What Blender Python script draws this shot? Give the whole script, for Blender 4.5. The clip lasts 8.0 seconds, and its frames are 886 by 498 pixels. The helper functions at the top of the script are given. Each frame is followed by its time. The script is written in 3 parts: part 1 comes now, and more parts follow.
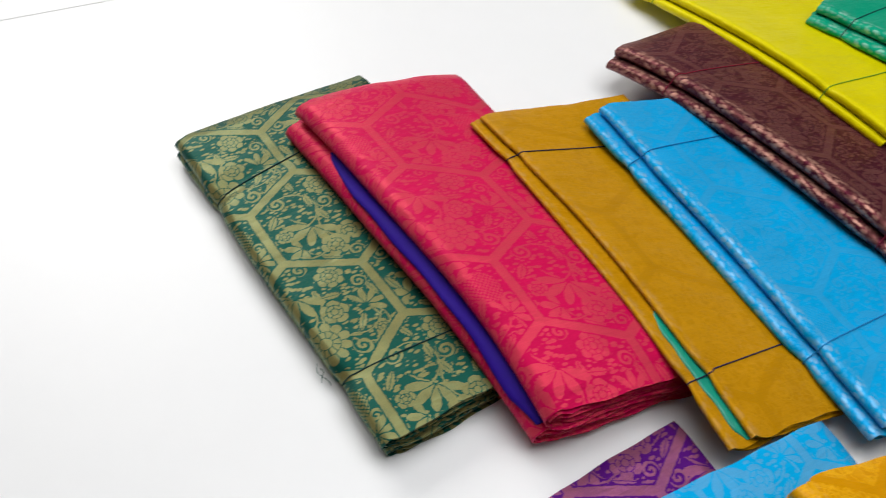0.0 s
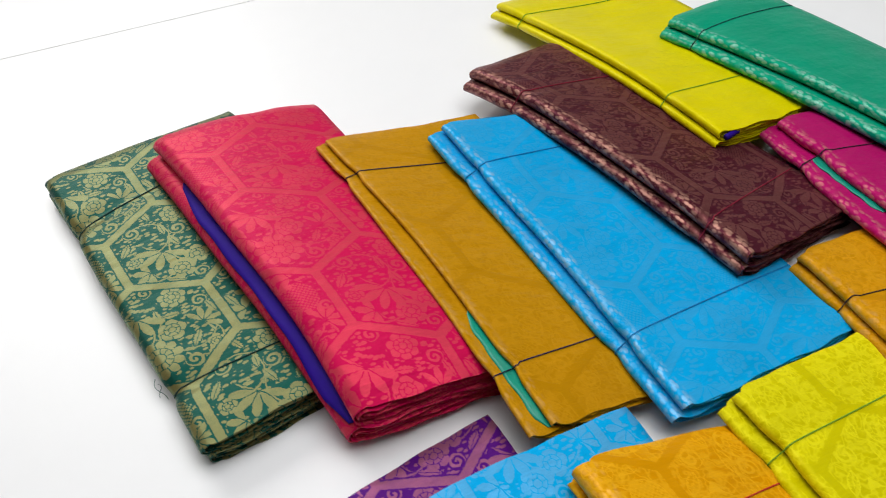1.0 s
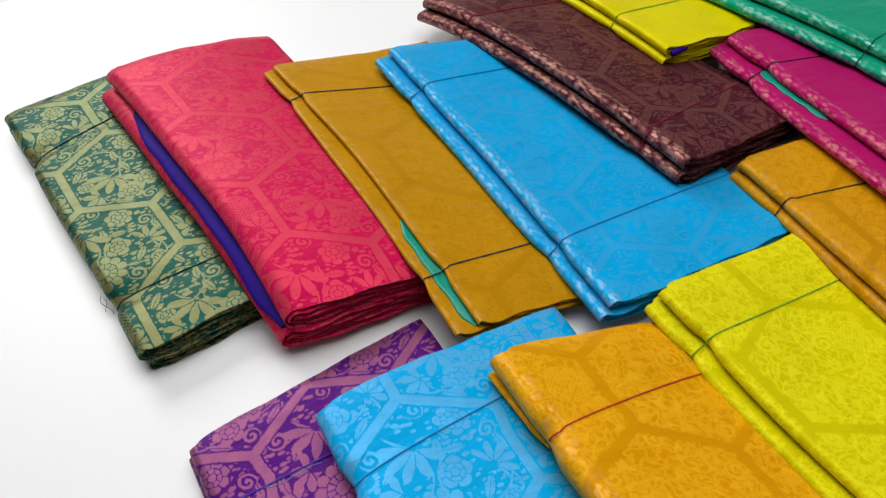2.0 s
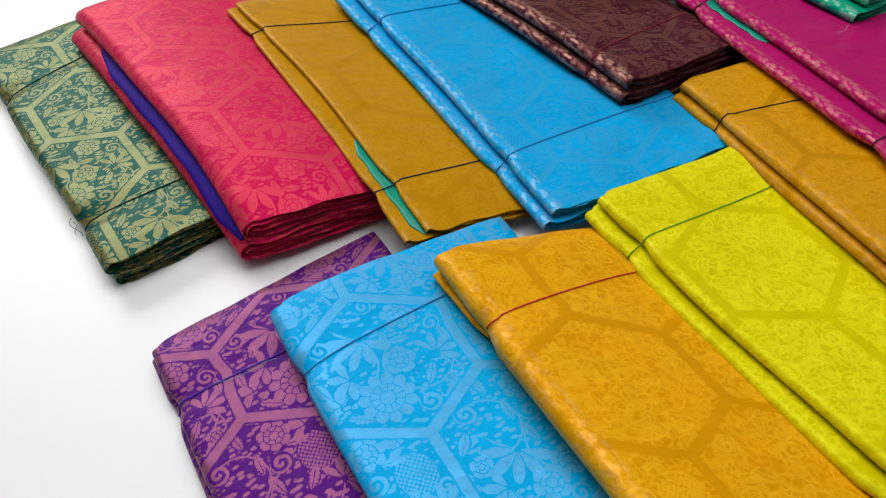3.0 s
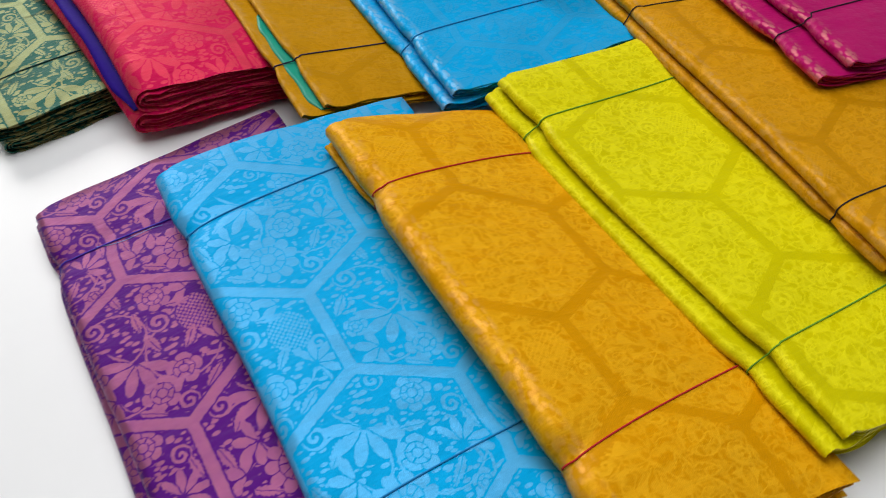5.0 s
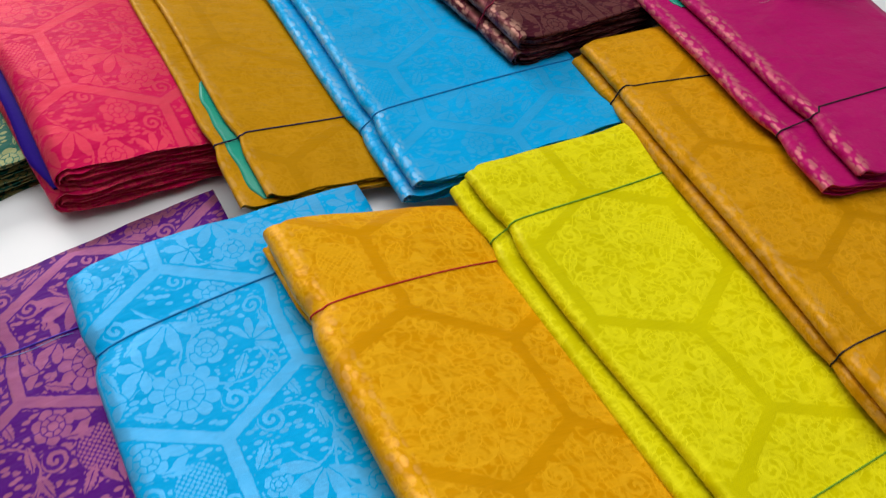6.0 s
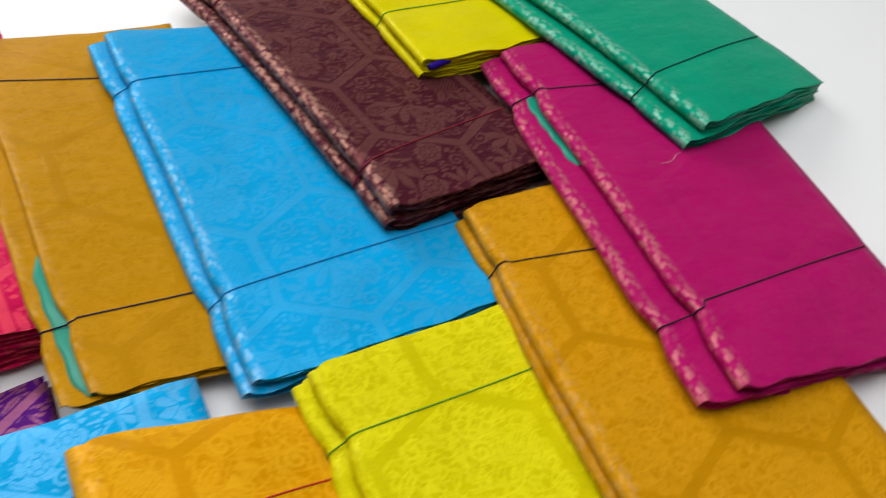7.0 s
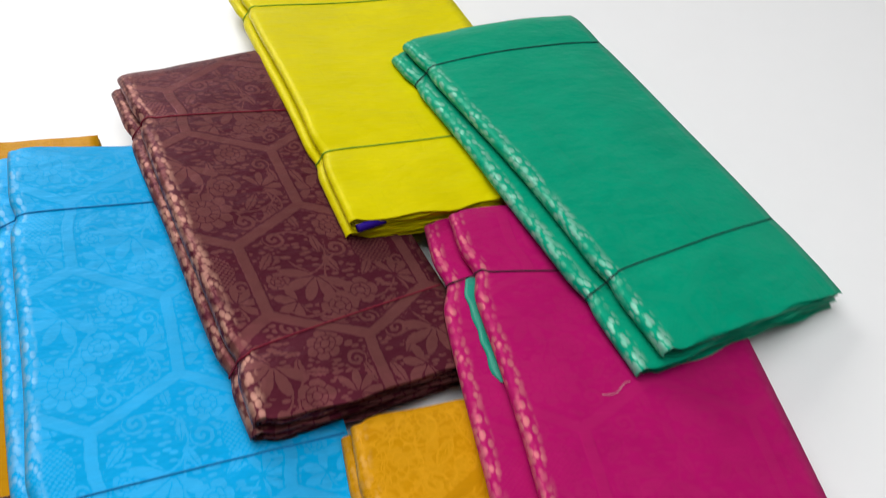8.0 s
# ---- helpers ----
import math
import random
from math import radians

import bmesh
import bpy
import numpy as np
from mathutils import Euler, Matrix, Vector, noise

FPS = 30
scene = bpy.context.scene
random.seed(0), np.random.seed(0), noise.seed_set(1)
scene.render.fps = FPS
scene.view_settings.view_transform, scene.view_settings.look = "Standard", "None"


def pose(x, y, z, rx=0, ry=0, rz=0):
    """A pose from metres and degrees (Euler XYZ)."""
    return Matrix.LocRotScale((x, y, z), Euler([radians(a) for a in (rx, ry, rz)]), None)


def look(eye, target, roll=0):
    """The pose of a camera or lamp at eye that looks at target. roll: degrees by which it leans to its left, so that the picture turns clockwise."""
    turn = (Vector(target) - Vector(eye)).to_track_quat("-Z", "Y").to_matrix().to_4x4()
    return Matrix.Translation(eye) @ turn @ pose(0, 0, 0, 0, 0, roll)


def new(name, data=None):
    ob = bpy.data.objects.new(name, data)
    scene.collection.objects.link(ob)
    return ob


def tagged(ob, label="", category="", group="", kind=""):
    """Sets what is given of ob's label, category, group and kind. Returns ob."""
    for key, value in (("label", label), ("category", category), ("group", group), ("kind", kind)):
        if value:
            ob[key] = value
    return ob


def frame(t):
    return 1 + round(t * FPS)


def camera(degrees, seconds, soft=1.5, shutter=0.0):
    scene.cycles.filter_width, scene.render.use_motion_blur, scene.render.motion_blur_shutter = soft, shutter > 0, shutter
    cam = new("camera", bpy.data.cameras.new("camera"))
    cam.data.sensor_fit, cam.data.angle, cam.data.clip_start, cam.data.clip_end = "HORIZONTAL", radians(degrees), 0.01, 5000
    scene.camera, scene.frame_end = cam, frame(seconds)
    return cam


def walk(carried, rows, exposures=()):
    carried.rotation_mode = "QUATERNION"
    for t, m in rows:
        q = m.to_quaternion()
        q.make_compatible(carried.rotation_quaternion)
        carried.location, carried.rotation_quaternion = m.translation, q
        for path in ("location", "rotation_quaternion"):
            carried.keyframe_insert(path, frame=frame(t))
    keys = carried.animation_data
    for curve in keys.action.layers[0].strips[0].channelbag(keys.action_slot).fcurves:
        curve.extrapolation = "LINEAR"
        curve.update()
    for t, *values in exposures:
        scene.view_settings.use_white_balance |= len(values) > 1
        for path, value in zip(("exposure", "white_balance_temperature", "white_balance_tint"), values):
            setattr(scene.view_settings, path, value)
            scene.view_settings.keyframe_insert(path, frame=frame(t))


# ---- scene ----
cam = camera(54.0, 8.0, soft=0.95, shutter=0.3)
PATH = [
    (0, (0.078, 0.053, 0.664), (0.082, 1.379, -0.833), 1.9),
    (0.5, (0.171, 0.028, 0.679), (0.177, 1.409, -0.767), -0.6),
    (1, (0.261, 0.002, 0.669), (0.218, 1.408, -0.753), -2.7),
    (1.5, (0.308, -0.025, 0.647), (0.221, 1.378, -0.775), -4.3),
    (2, (0.344, -0.055, 0.623), (0.24, 1.326, -0.821), -5.7),
    (3.5, (0.398, -0.174, 0.6), (0.3, 1.179, -0.87), -6.9),
    (4, (0.405, -0.219, 0.592), (0.334, 1.12, -0.893), -6.3),
    (4.2, (0.403, -0.228, 0.579), (0.343, 1.096, -0.919), -5.6),
    (5.3, (0.472, -0.135, 0.551), (0.453, 1.119, -1.006), -1.2),
    (5.5, (0.487, -0.107, 0.549), (0.464, 1.142, -1.013), -0.7),
    (6, (0.471, -0.042, 0.552), (0.469, 1.197, -1.018), 0.7),
    (6.5, (0.475, 0.028, 0.576), (0.501, 1.261, -0.998), 1.6),
    (7, (0.597, 0.105, 0.593), (0.548, 1.374, -0.953), 0.3),
    (7.5, (0.703, 0.206, 0.592), (0.571, 1.481, -0.944), 0.3),
    (8, (0.725, 0.323, 0.593), (0.454, 1.579, -0.94), -0.9),
]
walk(cam, [(t, look(eye, target, roll)) for t, eye, target, roll in PATH])

# ---- world and light ----
world = bpy.data.worlds.new("shop_light")
scene.world = world
world.use_nodes = True
world.node_tree.nodes["Background"].inputs[0].default_value = (0.9, 0.95, 1.0, 1)
world.node_tree.nodes["Background"].inputs[1].default_value = 0.31


def lamp(name, eye, target, power, size_x, size_y, colour):
    data = bpy.data.lights.new(name, "AREA")
    data.shape, data.size, data.size_y, data.energy, data.color = "RECTANGLE", size_x, size_y, power, colour
    ob = new(name, data)
    ob.matrix_world = look(eye, target)
    return ob


# a big bright window-like source behind on one side, and an added, unseen soft overhead fill
lamp("key_light", (-1.2, 2.6, 1.75), (0.3, 0.55, 0.0), 41.5, 1.6, 1.2, (1.0, 0.985, 0.96))
lamp("overhead_fill_light", (0.55, 0.6, 2.15), (0.5, 0.35, 0.0), 42, 2.2, 1.5, (0.97, 0.985, 1.0))
scene.view_settings.exposure = 0.0


# ---- materials ----
class Maths:
    """Short forms for shader arithmetic in one node tree."""

    def __init__(self, tree):
        self.tree = tree

    def op(self, kind, *args, clamp=False):
        n = self.tree.nodes.new("ShaderNodeMath")
        n.operation, n.use_clamp = kind, clamp
        for k, a in enumerate(args):
            if isinstance(a, (int, float)):
                n.inputs[k].default_value = a
            else:
                self.tree.links.new(a, n.inputs[k])
        return n.outputs[0]

    def add(self, a, b): return self.op("ADD", a, b)
    def sub(self, a, b): return self.op("SUBTRACT", a, b)
    def mul(self, a, b): return self.op("MULTIPLY", a, b)
    def mx(self, a, b): return self.op("MAXIMUM", a, b)
    def mn(self, a, b): return self.op("MINIMUM", a, b)

    def mix(self, a, b, f):
        """a where f is 0, b where f is 1"""
        return self.add(a, self.mul(f, self.sub(b, a)))

    def below(self, value, edge, soft):
        """1 where value < edge, with a soft step"""
        if isinstance(edge, (int, float)):
            lo, hi = float(edge - soft), float(edge + soft)
        else:
            lo, hi = self.sub(edge, soft), self.add(edge, soft)
        n = self.tree.nodes.new("ShaderNodeMapRange")
        n.interpolation_type = "SMOOTHSTEP"
        self.tree.links.new(value, n.inputs["Value"])
        for key, v in (("From Min", lo), ("From Max", hi), ("To Min", 1.0), ("To Max", 0.0)):
            if isinstance(v, float):
                n.inputs[key].default_value = v
            else:
                self.tree.links.new(v, n.inputs[key])
        return n.outputs[0]


SIDE = 0.073  # side of the woven hexagons
BAND = 0.0043  # half the width of their border
# motifs of the two kinds of hexagon: petals or size, then the centre in the one kind and in the other (None: in the other kind alone)
DAHLIAS = [
    (11, 0.0225, (-0.0127, 0.0300), None),
    (5, 0.0135, (0.0110, 0.0032), (0.0115, 0.0298)),
    (7, 0.0140, (0.0280, -0.0370), (0.0149, -0.0440)),
    (6, 0.0145, None, (-0.0090, 0.0400)),
    (5, 0.0090, (0.0400, 0.0400), (-0.0460, 0.0060)),
]
SPRAYS = [  # half flowers on a stem: petals, radius, centres, turn
    (9, 0.0270, (-0.0110, -0.0290), (-0.0160, 0.0060), 0.9),
    (9, 0.0190, (0.0400, 0.0100), (0.0440, 0.0210), 3.6),
    (7, 0.0180, (-0.0300, 0.0020), (-0.0380, 0.0290), 0.2),
    (5, 0.0150, (-0.0460, 0.0200), (0.0400, -0.0380), 5.4),
]
DOTTED = [(0.0150, None, (0.0380, -0.0120))]
CURLS = [
    (0.0090, (0.0140, 0.0480), (0.0100, -0.0190), 0.4),
    (0.0090, (-0.0420, -0.0370), (-0.0340, -0.0380), 2.4),
    (0.0080, (0.0480, -0.0180), (0.0050, 0.0560), 4.0),
    (0.0075, (0.0080, -0.0580), (0.0520, 0.0060), 1.2),
]
VINES = [
    (0.0270, (0.0240, 0.0100), (0.0180, 0.0120), 0.8),
    (0.0240, (-0.0280, -0.0080), (-0.0240, -0.0200), 3.4),
    (0.0200, (0.0300, 0.0300), (-0.0300, 0.0250), 2.2),
]
LEAVES = [
    (0.0125, 0.0046, (-0.0530, 0.0020), (0.0000, -0.0040), 1.3),
    (0.0120, 0.0044, (0.0270, 0.0260), (0.0260, 0.0060), 2.2),
    (0.0120, 0.0044, (0.0330, 0.0480), (0.0280, 0.0470), -0.7),
    (0.0120, 0.0042, (0.0060, -0.0200), (-0.0040, -0.0280), 1.6),
    (0.0120, 0.0044, (-0.0380, 0.0380), (-0.0200, 0.0520), 0.6),
    (0.0120, 0.0046, (-0.0340, -0.0200), (-0.0480, -0.0160), -0.9),
    (0.0110, 0.0042, (0.0540, -0.0040), (-0.0120, -0.0560), 1.4),
    (0.0110, 0.0042, (0.0180, -0.0150), (0.0290, -0.0290), 0.2),
]


def brocade_group():
    """Woven pattern in metres on the cloth: hexagon borders filled with flowers, sprays, curls and leaves. Gives its mask."""
    tree = bpy.data.node_groups.new("brocade", "ShaderNodeTree")
    tree.interface.new_socket("Vector", in_out="INPUT", socket_type="NodeSocketVector")
    tree.interface.new_socket("Mask", in_out="OUTPUT", socket_type="NodeSocketFloat")
    tree.interface.new_socket("Border", in_out="OUTPUT", socket_type="NodeSocketFloat")
    tree.interface.new_socket("Outline", in_out="OUTPUT", socket_type="NodeSocketFloat")
    entry, leave = tree.nodes.new("NodeGroupInput"), tree.nodes.new("NodeGroupOutput")
    m = Maths(tree)
    wobble = tree.nodes.new("ShaderNodeTexNoise")
    wobble.inputs["Scale"].default_value = 300.0
    wobble.inputs["Detail"].default_value = 2.0
    tree.links.new(entry.outputs[0], wobble.inputs["Vector"])
    wob = tree.nodes.new("ShaderNodeSeparateColor")
    tree.links.new(wobble.outputs["Color"], wob.inputs[0])
    split = tree.nodes.new("ShaderNodeSeparateXYZ")
    tree.links.new(entry.outputs[0], split.inputs[0])
    x = m.add(split.outputs[0], m.mul(m.sub(wob.outputs[0], 0.5), 0.0024))
    y = m.add(split.outputs[1], m.mul(m.sub(wob.outputs[1], 0.5), 0.0024))
    px, py = math.sqrt(3) * SIDE, 3 * SIDE
    ax, ay = m.op("WRAP", x, px / 2, -px / 2), m.op("WRAP", y, py / 2, -py / 2)
    bx, by = m.op("WRAP", m.sub(x, px / 2), px / 2, -px / 2), m.op("WRAP", m.sub(y, py / 2), py / 2, -py / 2)
    far = lambda p, q: m.add(m.mul(p, p), m.mul(q, q))
    kind = m.op("LESS_THAN", far(bx, by), far(ax, ay))
    gx, gy = m.mix(ax, bx, kind), m.mix(ay, by, kind)
    ux, uy = m.op("ABSOLUTE", gx), m.op("ABSOLUTE", gy)
    reach = m.mx(ux, m.add(m.mul(ux, 0.5), m.mul(uy, math.sqrt(3) / 2)))
    inner = math.sqrt(3) / 2 * SIDE
    border = m.sub(1.0, m.below(reach, inner - BAND, 0.0004))
    free = m.below(reach, inner - BAND - 0.0016, 0.0004)
    own = None  # the kind of hexagon that a motif keeps to
    shape = None  # 0: free ground, 0.3: kept clear round a motif, 1: motif

    def local(c1, c2):
        nonlocal own
        own = m.sub(1.0, kind) if c2 is None else kind if c1 is None else None
        c1, c2 = c1 or c2, c2 or c1
        return m.sub(gx, m.mix(c1[0], c2[0], kind)), m.sub(gy, m.mix(c1[1], c2[1], kind))

    def join(new_mask, around=None):
        nonlocal shape
        if own is not None:
            new_mask, around = m.mul(new_mask, own), m.mul(around, own)
        if around is not None:
            new_mask = m.mx(new_mask, m.mul(around, 0.3))
        shape = new_mask if shape is None else m.mx(shape, new_mask)

    def petals(r, a, n, radius):
        """Two rows of petals, the inner ones between the outer."""
        outer, between = m.op("ABSOLUTE", m.op("COSINE", m.mul(a, n / 2))), m.op("ABSOLUTE", m.op("SINE", m.mul(a, n / 2)))
        lobe = m.mix(outer, between, m.op("LESS_THAN", r, radius * 0.58))
        edge = m.mul(m.add(m.mul(m.op("POWER", outer, 0.6), 0.27), 0.75), radius)
        gap = m.below(m.mul(m.mul(r, lobe), 2 / n), 0.00042, 0.00022)
        rings = m.mx(m.below(m.op("ABSOLUTE", m.sub(r, radius * 0.58)), 0.00035, 0.0002), m.below(m.op("ABSOLUTE", m.sub(r, radius * 0.27)), 0.00035, 0.0002))
        gap = m.mul(gap, m.op("GREATER_THAN", r, radius * 0.27))
        return m.mul(m.below(r, edge, 0.0003), m.sub(1.0, m.mx(gap, rings)))

    for n, radius, c1, c2 in DAHLIAS:
        qx, qy = local(c1, c2)
        r, a = m.op("SQRT", far(qx, qy)), m.op("ARCTAN2", qy, qx)
        join(petals(r, a, n, radius), m.below(r, radius + 0.0012, 0.0003))
    for n, radius, c1, c2, turn in SPRAYS:
        qx, qy = local(c1, c2)
        r, a = m.op("SQRT", far(qx, qy)), m.op("ARCTAN2", qy, qx)
        half = m.below(m.op("COSINE", m.add(a, turn)), 0.25, 0.05)
        long_petal = m.mul(m.add(m.mul(m.op("ABSOLUTE", m.op("COSINE", m.mul(a, n / 2))), 0.62), 0.40), radius)
        gap = m.below(m.mul(m.mul(r, m.op("ABSOLUTE", m.op("COSINE", m.mul(a, n / 2)))), 2 / n), 0.00045, 0.0002)
        join(m.mul(m.mul(m.below(r, long_petal, 0.0003), m.sub(1.0, gap)), half), m.mul(m.below(r, radius, 0.0004), half))
    for radius, c1, c2 in DOTTED:
        qx, qy = local(c1, c2)
        r = m.op("SQRT", far(qx, m.mul(qy, 0.82)))
        wx, wy = m.op("WRAP", m.add(qx, qy), 0.0021, -0.0021), m.op("WRAP", m.sub(qx, qy), 0.0021, -0.0021)
        join(m.mul(m.below(r, radius, 0.0004), m.below(m.op("SQRT", far(wx, wy)), 0.0018, 0.0003)), m.below(r, radius + 0.001, 0.0003))
    for radius, c1, c2, turn in CURLS:
        qx, qy = local(c1, c2)
        r, a = m.op("SQRT", far(qx, qy)), m.op("ARCTAN2", qy, qx)
        s = m.op("FRACT", m.add(m.sub(m.mul(r, 1 / (radius * 0.66)), m.mul(a, 1 / (2 * math.pi))), turn))
        join(m.mul(m.below(m.op("ABSOLUTE", m.sub(s, 0.5)), 0.27, 0.05), m.below(r, radius, 0.0005)), m.below(r, radius + 0.0008, 0.0003))
    for radius, c1, c2, turn in VINES:
        qx, qy = local(c1, c2)
        r, a = m.op("SQRT", far(qx, qy)), m.op("ARCTAN2", qy, qx)
        join(m.mul(m.below(m.op("ABSOLUTE", m.sub(r, radius)), 0.0009, 0.0003), m.below(m.op("COSINE", m.add(a, turn)), 0.3, 0.05)))
    for length, half, c1, c2, turn in LEAVES:
        qx, qy = local(c1, c2)
        lx = m.add(m.mul(qx, math.cos(turn)), m.mul(qy, math.sin(turn)))
        ly = m.op("ABSOLUTE", m.sub(m.mul(qy, math.cos(turn)), m.mul(qx, math.sin(turn))))
        w = m.sub(half, m.mul(m.mul(lx, lx), half / (length * length)))
        saw = m.mul(m.op("ABSOLUTE", m.sub(m.op("FRACT", m.mul(m.sub(lx, m.mul(ly, 0.8)), 1 / 0.0036)), 0.5)), 0.0026)
        join(m.mul(m.below(ly, m.sub(w, saw), 0.0003), m.sub(1.0, m.below(ly, 0.0003, 0.0002))), m.below(ly, m.add(w, 0.0008), 0.0003))
    # small leaflets that fill the ground between the motifs
    turned = tree.nodes.new("ShaderNodeMapping")
    turned.inputs["Rotation"].default_value = (0, 0, 0.7)
    turned.inputs["Scale"].default_value = (1.0, 1.9, 1.0)
    tree.links.new(entry.outputs[0], turned.inputs[0])
    vor = tree.nodes.new("ShaderNodeTexVoronoi")
    vor.inputs["Scale"].default_value = 125.0
    tree.links.new(turned.outputs[0], vor.inputs["Vector"])
    fill = m.mul(m.below(vor.outputs["Distance"], 0.40, 0.05), m.below(shape, 0.15, 0.1))
    motif = m.op("MULTIPLY_ADD", shape, 1 / 0.7, -0.3 / 0.7, clamp=True)
    tree.links.new(m.mx(border, m.mul(m.mx(motif, fill), free)), leave.inputs[0])
    tree.links.new(border, leave.inputs[1])
    tree.links.new(m.mul(m.below(m.op("ABSOLUTE", m.sub(shape, 0.3)), 0.16, 0.1), free), leave.inputs[2])
    return tree


BROCADE = brocade_group()


def hexagon_group():
    """The hexagon borders alone, for the relief of the weave."""
    tree = bpy.data.node_groups.new("hexagons", "ShaderNodeTree")
    tree.interface.new_socket("Vector", in_out="INPUT", socket_type="NodeSocketVector")
    tree.interface.new_socket("Height", in_out="OUTPUT", socket_type="NodeSocketFloat")
    entry, leave = tree.nodes.new("NodeGroupInput"), tree.nodes.new("NodeGroupOutput")
    m = Maths(tree)
    split = tree.nodes.new("ShaderNodeSeparateXYZ")
    tree.links.new(entry.outputs[0], split.inputs[0])
    px, py = math.sqrt(3) * SIDE, 3 * SIDE
    far = lambda p, q: m.add(m.mul(p, p), m.mul(q, q))
    ax, ay = m.op("WRAP", split.outputs[0], px / 2, -px / 2), m.op("WRAP", split.outputs[1], py / 2, -py / 2)
    bx, by = m.op("WRAP", m.sub(split.outputs[0], px / 2), px / 2, -px / 2), m.op("WRAP", m.sub(split.outputs[1], py / 2), py / 2, -py / 2)
    kind = m.op("LESS_THAN", far(bx, by), far(ax, ay))
    ux, uy = m.op("ABSOLUTE", m.mix(ax, bx, kind)), m.op("ABSOLUTE", m.mix(ay, by, kind))
    reach = m.mx(ux, m.add(m.mul(ux, 0.5), m.mul(uy, math.sqrt(3) / 2)))
    border = m.sub(1.0, m.below(reach, math.sqrt(3) / 2 * SIDE - BAND, 0.0008))
    vor = tree.nodes.new("ShaderNodeTexVoronoi")
    vor.inputs["Scale"].default_value = 95.0
    tree.links.new(entry.outputs[0], vor.inputs["Vector"])
    tree.links.new(m.mx(border, m.mul(m.below(vor.outputs["Distance"], 0.42, 0.12), 0.8)), leave.inputs[0])
    return tree


HEXAGONS = hexagon_group()


def silk(name, ground, zari, centre, metal=0.5, show=1.0, rough=0.5, edge_zari=None, band=0.0, veins=0.0, edge_glint=None):
    """Brocade silk: ground colour, colour of the metallic thread, a hexagon's centre on the cloth, and how far the
    thread shows.
    edge_zari: metal sprigs with a painted glint along the folded selvedge; band: darker hexagon borders; veins: fine
    self-coloured filigree."""
    mat = bpy.data.materials.new(name)
    mat.use_nodes = True
    tree = mat.node_tree
    m, bsdf = Maths(tree), tree.nodes["Principled BSDF"]

    def texture(kind, scale, vector, detail=2.0):
        n = tree.nodes.new("ShaderNodeTex" + kind)
        n.inputs["Scale"].default_value = scale
        n.inputs["Detail"].default_value = detail
        tree.links.new(vector, n.inputs["Vector"])
        return n

    def mapped(scale, turn=0.0):
        n = tree.nodes.new("ShaderNodeMapping")
        n.inputs["Scale"].default_value, n.inputs["Rotation"].default_value = scale, (0, 0, turn)
        tree.links.new(uv.outputs[0], n.inputs[0])
        return n.outputs[0]

    def blend(factor, a, b):
        n = tree.nodes.new("ShaderNodeMix")
        n.data_type = "RGBA"
        for key, v in (("Factor", factor), ("A", a), ("B", b)):
            if isinstance(v, tuple):
                n.inputs[key].default_value = (*v, 1)
            else:
                tree.links.new(v, n.inputs[key])
        return n.outputs["Result"]

    uv = tree.nodes.new("ShaderNodeUVMap")
    uv.uv_map = "cloth"
    shift = tree.nodes.new("ShaderNodeVectorMath")
    shift.operation = "SUBTRACT"
    tree.links.new(uv.outputs[0], shift.inputs[0])
    shift.inputs[1].default_value = (*centre, 0)
    pattern = tree.nodes.new("ShaderNodeGroup")
    pattern.node_tree = BROCADE
    tree.links.new(shift.outputs[0], pattern.inputs[0])
    xyz = tree.nodes.new("ShaderNodeSeparateXYZ")
    tree.links.new(uv.outputs[0], xyz.inputs[0])
    # twill of the metallic weft, slubs and uneven lustre of the silk, soft creases
    twill = m.op("SINE", m.mul(m.add(xyz.outputs[1], m.mul(xyz.outputs[0], 0.6)), 2 * math.pi / 0.0012))
    slub = texture("Noise", 1.0, mapped((60, 900, 1)), 3.0).outputs[0]
    cloud = texture("Noise", 16.0, uv.outputs[0], 3.0).outputs[0]
    crease = texture("Noise", 1.0, mapped((14, 34, 1), 0.5), 4.0).outputs[0]
    worn = texture("Noise", 90.0, uv.outputs[0], 3.0).outputs[0]
    mask = m.mul(m.mul(pattern.outputs[0], show), m.sub(1.15, m.mul(worn, 0.5)))
    lit = m.mul(mask, m.add(m.mul(twill, 0.16), 0.84))
    colour = blend(lit, ground, zari)
    metallic = m.mul(lit, metal)
    if veins:
        warped = tree.nodes.new("ShaderNodeVectorMath")
        warped.operation = "MULTIPLY_ADD"
        drift = texture("Noise", 70.0, uv.outputs[0], 2.0)
        tree.links.new(drift.outputs["Color"], warped.inputs[0])
        warped.inputs[1].default_value = (0.03, 0.03, 0)
        tree.links.new(uv.outputs[0], warped.inputs[2])
        net = tree.nodes.new("ShaderNodeTexVoronoi")
        net.feature = "DISTANCE_TO_EDGE"
        net.inputs["Scale"].default_value = 120.0
        tree.links.new(warped.outputs[0], net.inputs["Vector"])
        web = m.mul(m.below(net.outputs["Distance"], 0.12, 0.12), m.sub(1.0, pattern.outputs[1]))
        line = m.mx(pattern.outputs[2], m.mul(web, 0.75))
        fade = m.sub(1.25, m.mul(cloud, 0.9))
        colour = blend(m.mul(m.mul(line, veins), fade), colour, tuple(min(1.0, c * 1.45 + 0.015) for c in zari))
